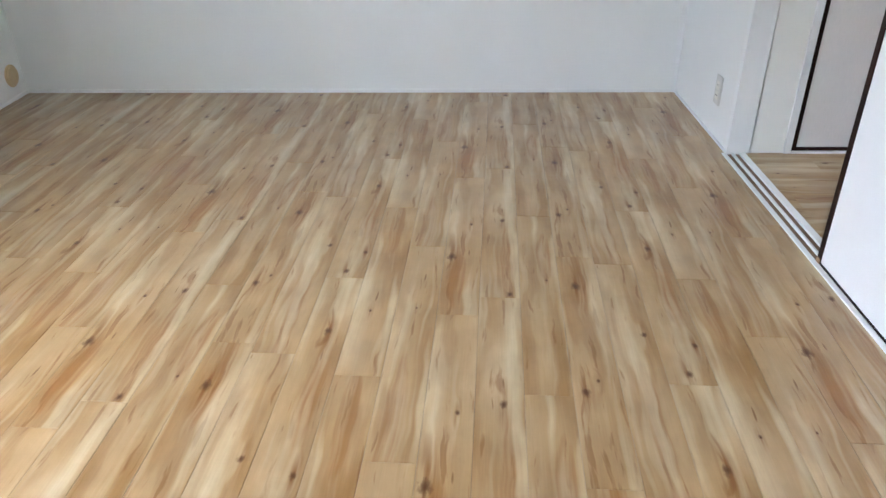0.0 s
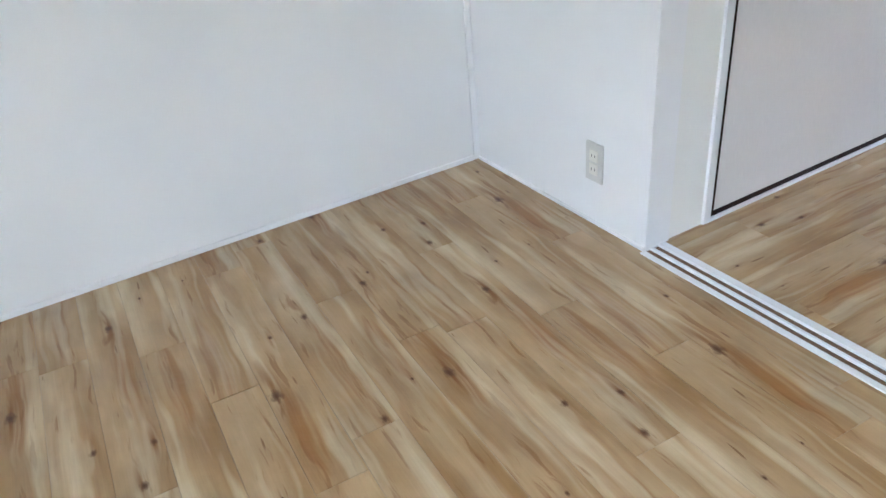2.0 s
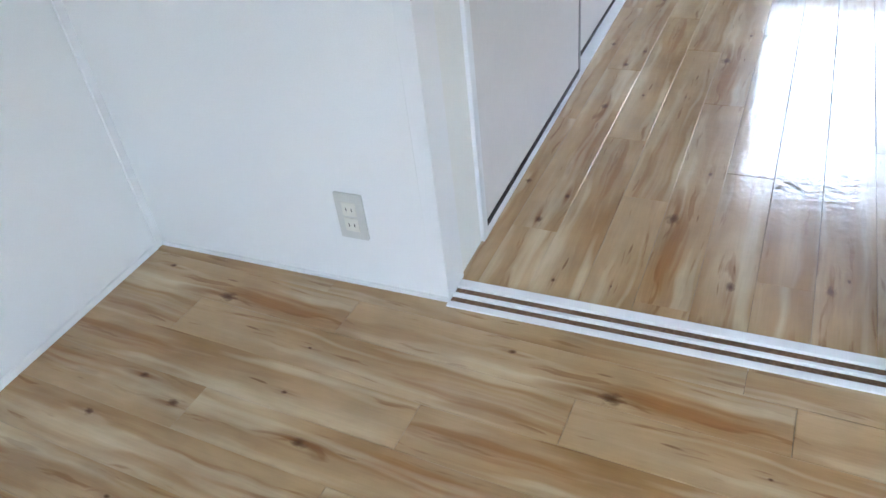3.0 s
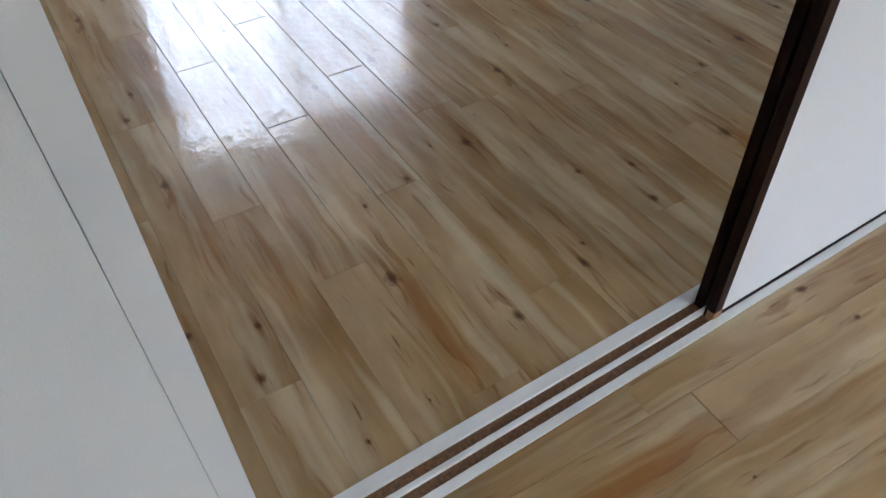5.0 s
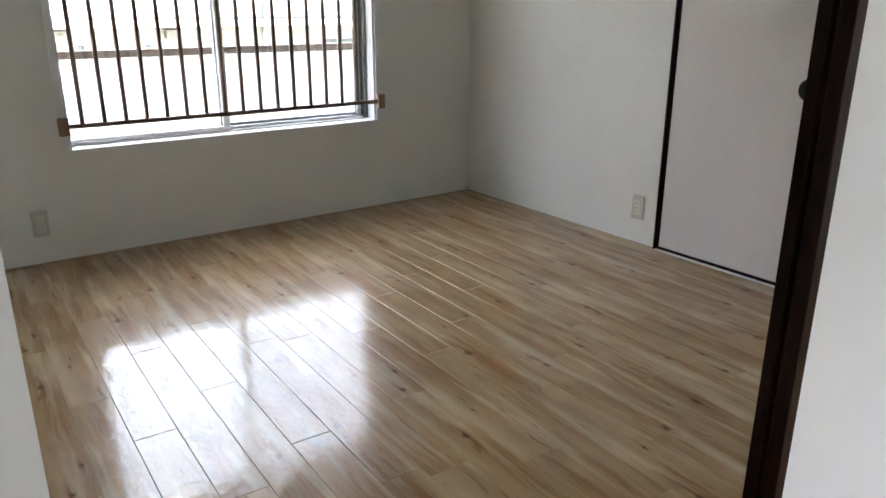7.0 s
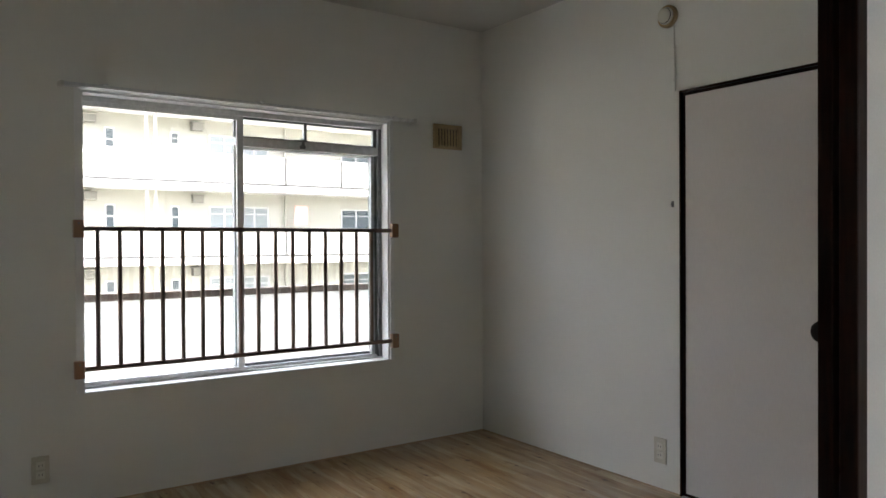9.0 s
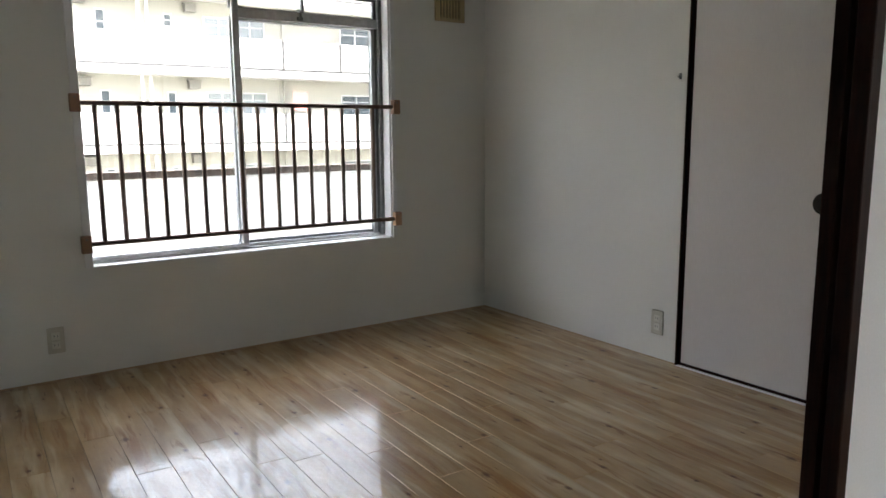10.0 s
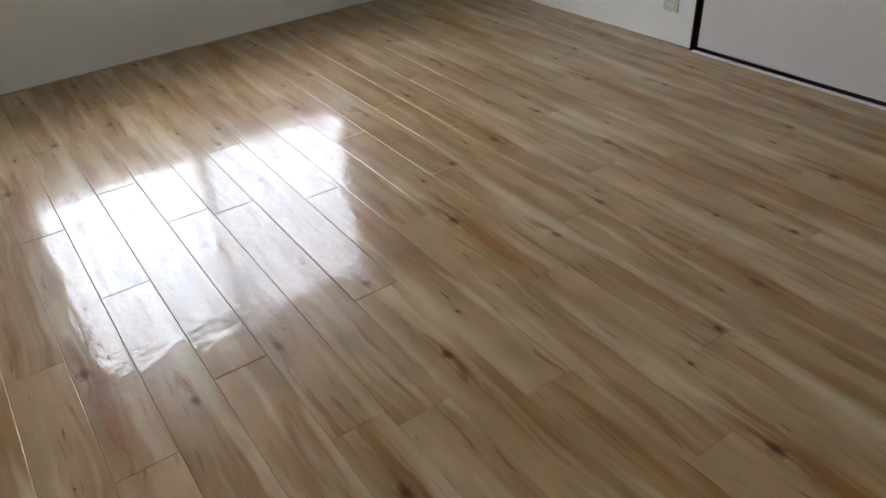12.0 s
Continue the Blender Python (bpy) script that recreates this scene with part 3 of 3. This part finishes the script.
def outlet(m, mat, label):
    """Double socket: origin at the plate's middle on the wall, front towards -y."""
    root = thing("wall_outlet", m, label, "outlet", "wall outlets")
    part("plate", boxes((-0.035, 0.035, -0.008, -0.0005, -0.060, 0.060), bevel=0.003), mat, root, "rounded plastic plate")
    for z in (0.0205, -0.0205):
        s = part("socket", boxes((-0.0175, 0.0175, -0.010, -0.006, z - 0.018, z + 0.018), bevel=0.002), SOCKET, root, "pale socket insert")
        part("slots", boxes((-0.0078, -0.0056, -0.0104, -0.009, z - 0.0045, z + 0.0045), (0.0056, 0.0078, -0.0104, -0.009, z - 0.0045, z + 0.0045)), SLOT, s, "two dark pin slots")


outlet(pose(-0.012, -0.625, 0.200, 0, 0, -90), GREYED, "greyish plastic double wall outlet low on white wallpaper")
outlet(pose(X_E, -1.205, 0.192, 0, 0, -90), IVORY, "ivory plastic double wall outlet under the window")
outlet(pose(1.829, Y_S, 0.187, 0, 0, 180), IVORY, "ivory plastic double wall outlet beside the closet")


def alarm():
    root = thing("fire_alarm", pose(1.777, Y_S, 2.233, 90, 0, 180), "round yellowed fire detector on the wall with a cable", "fire alarm")
    part("base", lathe([(0.0, 0.0005), (0.052, 0.0005), (0.052, 0.016), (0.048, 0.02), (0.0, 0.02)], 36), TAN, root, "round plastic base", smooth=True)
    part("sensor", lathe([(0.0, 0.052), (0.024, 0.050), (0.034, 0.040), (0.034, 0.030), (0.040, 0.026), (0.040, 0.020), (0.0, 0.020)], 36), SOCKET, root, "domed sensor head", smooth=True)
    part("ring", lathe([(0.0345, 0.030), (0.0355, 0.033), (0.0345, 0.036), (0.0335, 0.033), (0.0345, 0.030)], 36), SLOT, root, "dark slot round the head")
    c = thing("alarm_cable", pose(0, 0, 0), "thin white cable stapled to the wall under the alarm", "cable")
    part("cable", tube((1.740, Y_S + 0.003, 1.880), (1.745, Y_S + 0.003, 2.186), 0.0032, 8), GREYED, c)
    for z in (1.93, 2.08):
        part("staple", boxes((1.735, 1.749, Y_S, Y_S + 0.007, z, z + 0.004)), GREYED, c)


alarm()
hook = thing("wall_hook", pose(1.757, Y_S, 1.356), "tiny metal wall hook beside the closet frame", "hook")
part("plate", boxes((-0.007, 0.007, 0.0, 0.002, -0.014, 0.014), bevel=0.0008), ALU_DARK, hook)
part("peg", tube((0, 0.001, -0.006), (0, 0.014, 0.002), 0.0022, 8), ALU_DARK, hook)

cap = thing("pipe_hole_cap", pose(X_W, -0.100, 0.117, 0, 90, 0), "round tan plastic cap over a pipe hole low on the wall", "pipe cap")
part("cover", lathe([(0.0, 0.010), (0.034, 0.0105), (0.050, 0.008), (0.056, 0.003), (0.056, 0.0), (0.0, 0.0)], 36), TAN, cap, "round domed cover", smooth=True)
part("rim", lathe([(0.040, 0.0100), (0.043, 0.0125), (0.046, 0.0095), (0.043, 0.006), (0.040, 0.0100)], 36), TAN, cap, "raised ring", smooth=True)

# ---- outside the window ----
setting("balcony", boxes((OUT, 4.36, -7.0, 4.0, -0.32, -0.16), (4.24, 4.36, -7.0, 4.0, -0.16, -0.06), (OUT, 4.36, -7.0, 4.0, 2.345, 2.52)), BALCONY, "grey concrete balcony with a slab above, darkened against bounced light", "balcony")
brail = thing("balcony_rail", pose(0, 0, 0), "balcony railing of translucent white panels under a brown handrail", "railing")
part("handrail", boxes((4.27, 4.35, -7.0, 4.0, 0.842, 0.888), bevel=0.008), OLDRAIL, brail)
part("bottom_rail", boxes((4.29, 4.33, -7.0, 4.0, 0.0, 0.03), bevel=0.004), ALU, brail, "dull aluminium bottom rail")
for i in range(5):
    y = -6.9 + i * 2.7
    part("post", boxes((4.285, 4.335, y - 0.02, y + 0.02, -0.07, 0.845), bevel=0.003), ALU, brail, "aluminium post")
    if i < 4:
        part("panel", boxes((4.306, 4.314, y + 0.02, y + 2.68, 0.03, 0.838)), ACRYLIC, brail, "translucent white panel")
setting("ground", boxes((-900, 900, -900, 900, -6.3, -6.0)), EARTH, "dull grey-green ground far below", "ground")
setting("outer_walls", boxes((X_W - 0.12, OUT, Y_S0 - 0.3, Y_S0 - 0.14, -6.0, HIGH + 0.3), (X_W - 0.12, OUT, 0.14, 0.3, -6.0, HIGH + 0.3),
                             (X_W - 0.12, OUT, Y_S0 - 0.14, 0.14, -0.40, -0.06), (X_W - 0.12, OUT, Y_S0 - 0.14, 0.14, HIGH + 0.11, HIGH + 0.3)), CONCRETE, "outer concrete shell of the flat", "wall")
# Unseen slabs, added to keep direct sun out of the west opening.
setting("west_sun_block", boxes((X_W - 1.35, X_W - 0.12, -7.0, 3.0, -0.30, -0.12), (X_W - 1.35, X_W - 0.12, -7.0, 3.0, 2.45, 2.62)), CONCRETE, "unseen concrete slabs added to shade the west opening", "balcony")


def apartment_block():
    """Block of flats over the way: open galleries with parapets before a cream wall."""
    xw, xs = 29.2, 27.95          # wall and gallery edge
    root = thing("apartment_building", pose(0, 0, 0), "cream block of flats with white gallery parapets across the yard", "building")
    ya, yb = -48.0, 34.0
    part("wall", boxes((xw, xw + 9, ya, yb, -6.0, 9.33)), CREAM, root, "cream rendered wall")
    part("roof", boxes((xs - 0.1, xw + 9.2, ya - 0.2, yb + 0.2, 9.33, 9.65)), FARWHITE, root, "flat concrete roof")
    win = {}

    def window(y, z, w, h, bars, deep=0.05):
        key = (w, h, bars)
        if key not in win:
            rows = [(-deep, 0.0, -w / 2, -w / 2 + 0.05, 0, h), (-deep, 0.0, w / 2 - 0.05, w / 2, 0, h), (-deep, 0, -w / 2, w / 2, 0, 0.05), (-deep, 0, -w / 2, w / 2, h - 0.05, h)]
            for i in range(1, bars):
                rows.append((-deep, 0, -w / 2 + w * i / bars - 0.025, -w / 2 + w * i / bars + 0.025, 0.05, h - 0.05))
            if bars == 1:
                rows.append((-deep, 0, -w / 2, w / 2, h * 0.48, h * 0.54))
            else:
                rows.append((-deep, 0, -w / 2, w / 2, h * 0.72, h * 0.75))
            win[key] = (mesh_of("window", boxes(*rows), FARWHITE), mesh_of("pane", boxes((-deep * 0.5, 0.0, -w / 2 + 0.04, w / 2 - 0.04, 0.04, h - 0.04)), PALEPANE if bars > 2 else DARKPANE))
        f = new("window", win[key][0])
        f.parent = root
        f.location = (xw - 0.002, y, z)
        p = new("pane", win[key][1])
        p.parent = f
    hood = mesh_of("vent_hood", boxes((-0.32, 0.0, -0.22, 0.22, 0.0, 0.30), (-0.36, 0.0, -0.26, 0.26, 0.28, 0.34), bevel=0.02), GREYBOX)
    pipe = mesh_of("drainpipe", tube((0, 0, 0), (0, 0, 2.55), 0.06, 8), CREAM)
    for s in range(-2, 3):
        z = 0.66 + 2.87 * s
        part("gallery_floor", boxes((xs + 0.006, xw, ya, yb, z - 0.26, z)), FARWHITE, root, "concrete gallery slab")
        part("parapet", boxes((xs, xs + 0.12, ya, yb, z + 0.08, z + 1.12), bevel=0.01), FARWHITE, root, "white gallery parapet")
        # Near-black strip drawn where the gap above the slab lies in shade.
        part("parapet_gap_shade", boxes((xs - 0.006, xs + 0.10, ya, yb, z + 0.005, z + 0.075)), FARDARK, root, "dark strip standing in for the shaded gap under the parapet")
        part("parapet_cap", boxes((xs - 0.03, xs + 0.15, ya, yb, z + 1.12, z + 1.17)), FARWHITE, root)
        for b in range(-2, 3):
            o = 12.4 * b
            if not ya + 14 < o - 8 < yb - 10:
                continue
            window(-6.25 + o, z + 1.12, 0.36, 0.92, 1)
            window(-8.62 + o, z + (1.55 if s == 1 else 1.12), 0.34, 0.50 if s == 1 else 0.90, 1)
            window(-11.2 + o, z + 0.9, 2.5, 1.15, 4)
            window(-16.6 + o, z + 0.9, 1.5, 1.15, 2)
            for y in (-5.55, -9.45):
                h = new("vent_hood", hood)
                h.parent = root
                h.location = (xw, y + o, z + 2.15)
            for y in (-7.35, -7.66, -13.2):
                q = new("drainpipe", pipe)
                q.parent = root
                q.location = (xs + 0.25 if y > -13 else xw - 0.08, y + o, z)
            for y in (-12.72, -15.25):
                part("parapet_post", boxes((xs - 0.03, xs + 0.15, y - 0.05 + o, y + 0.05 + o, z, z + 1.17)), FARDARK, root, "grey post between two parapet panels")
    part("hanging_cloth", boxes((28.3, 28.32, -13.85, -13.25, 2.0 + 0.0, 2.75), bevel=0.008), plastic("washed_red_cloth", (0.45, 0.17, 0.15), 0.8), root, "faded red cloth hung to dry")


apartment_block()

# ---- floors, board by board ----
# The sheet repeats eight prints, one a row. Each: where its boards meet, three knots and a band of heartwood,
# in shares of the board's length and width, with sizes in metres.
PRINTS = [
    (0.990, ((0.340, 0.80, 0.018), (0.578, 0.33, 0.007), (0.0, 0.0, 0.0)), (0.20, 0.62, 0.17)),
    (0.402, ((0.62, 0.50, 0.004), (0.0, 0.0, 0.0), (0.0, 0.0, 0.0)), (0.10, 0.55, 0.30)),
    (0.704, ((0.0, 0.0, 0.0), (0.30, 0.60, 0.006), (0.0, 0.0, 0.0)), (0.84, 0.45, 0.20)),
    (0.189, ((0.710, 0.45, 0.013), (0.167, 0.17, 0.009), (0.042, 0.52, 0.011)), (0.45, 0.35, 0.22)),
    (0.793, ((0.610, 0.23, 0.010), (0.0, 0.0, 0.0), (0.0, 0.0, 0.0)), (0.17, 0.45, 0.34)),
    (0.838, ((0.314, 0.74, 0.013), (0.815, 0.60, 0.016), (0.36, 0.45, 0.006)), (0.88, 0.45, 0.22)),
    (0.139, ((0.55, 0.30, 0.005), (0.0, 0.0, 0.0), (0.0, 0.0, 0.0)), (0.70, 0.30, 0.16)),
    (0.586, ((0.515, 0.42, 0.012), (0.018, 0.25, 0.011), (0.0, 0.0, 0.0)), (0.22, 0.30, 0.26)),
]
made = {}
GAP = 0.0006


def clip(poly, inside, cross):
    """Convex outline cut by one line."""
    out = []
    for a, b in zip(poly, poly[1:] + poly[:1]):
        if inside(a):
            out.append(a)
        if inside(a) != inside(b):
            out.append(cross(a, b))
    return out


def board_mesh(length, width, outline=None):
    """A board with eased edges; one that meets a wall is cut to the outline."""
    key = (round(length, 4), round(width, 4))
    if outline is None and key in made:
        return made[key]
    c, d = (0.0013, 0.008) if outline is None else (0.0, 0.008)
    ring = outline or [(0, 0), (length, 0), (length, width), (0, width)]
    top = ring if outline else [(c, c), (length - c, c), (length - c, width - c), (c, width - c)]
    n = len(ring)
    verts = [(x, y, -d) for x, y in ring] + [(x, y, -0.0008 if c else 0.0) for x, y in ring] + ([(x, y, 0.0) for x, y in top] if c else [])
    faces = [(a + i, a + (i + 1) % n, a + n + (i + 1) % n, a + n + i) for a in ((0, n) if c else (0,)) for i in range(n)]
    faces.append(tuple(range(len(verts) - n, len(verts))))
    me = bpy.data.meshes.new("plank")
    me.from_pydata(verts, [], faces)
    me.materials.append(BOARDS)
    if outline is None:
        made[key] = me
    return me


def lay(parent, room, origin, turn, full, pitch, slip, shifted):
    """The sheet over one room: origin and turn of the print, length and width of its boards, and the rows half a board along."""
    x0, x1, y0, y1 = room
    m = pose(origin[0], origin[1], 0, 0, 0, turn)
    back = m.inverted()
    far = [back @ Vector((x, y, 0)) for x in (x0, x1) for y in (y0, y1)]
    u0, u1 = min(p.x for p in far), max(p.x for p in far)
    r0, r1 = math.floor(min(p.y for p in far) / pitch), math.ceil(max(p.y for p in far) / pitch)
    length, width = full - GAP, pitch - GAP
    for r in range(r0, r1):
        meet, knots, heart = PRINTS[r % 8]
        start = (meet + (0.5 if shifted(r) else 0.0)) * full + slip * (r + 0.5)
        for n in range(math.floor((u0 - start) / full), math.ceil((u1 - start) / full)):
            place = m @ Matrix.Translation((start + n * full + GAP / 2, r * pitch + GAP / 2, 0))
            poly = [tuple((place @ Vector((x, y, 0))).xy) for x, y in ((0, 0), (length, 0), (length, width), (0, width))]
            whole = all(x0 <= x <= x1 and y0 <= y <= y1 for x, y in poly)
            if not whole:
                for axis, limit, sign in ((0, x0, 1), (0, x1, -1), (1, y0, 1), (1, y1, -1)):
                    keep = lambda p: sign * (p[axis] - limit) >= -1e-7

                    def meet_at(a, b):
                        f = (limit - a[axis]) / (b[axis] - a[axis])
                        return tuple(p + (q - p) * f for p, q in zip(a, b))
                    poly = clip(poly, keep, meet_at) if poly else poly
                if len(poly) < 3:
                    continue
                inv = place.inverted()
                poly = [tuple((inv @ Vector((x, y, 0))).xy) for x, y in poly]
            ob = new("plank", board_mesh(length, width, None if whole else poly))
            ob.parent = parent
            ob.matrix_basis = place
            ob["print"] = float(r % 8 + 1)
            for name, (kx, ky, size) in zip(("knot_a", "knot_b", "knot_c"), knots):
                ob[name] = (kx * full, ky * pitch, size)
            ob["heart"] = (heart[0] * full, heart[1] * pitch, heart[2])


floor = setting("floor_1", boxes((X_W, -0.0165, Y_S0, 0.0, -0.05, -0.0072)), SUBFLOOR, "glossy pale maple board floor with brown knots", "floor")
lay(floor, (X_W, -0.0165, Y_S0, 0.0), (-0.108, -1.551), 87.57, 0.9273, 0.1142, -0.0034, lambda r: r // 8 % 2 == 1)
floor = setting("floor_2", boxes((0.062, X_E, Y_S, Y_N + 0.008, -0.05, -0.0072)), SUBFLOOR, "glossy pale maple board floor reflecting the window", "floor")
lay(floor, (0.063, X_E, Y_S + 0.001, Y_N + 0.007), (0.069, -2.283), -1.48, 0.9557, 0.1172, 0.0014, lambda r: r < -3)
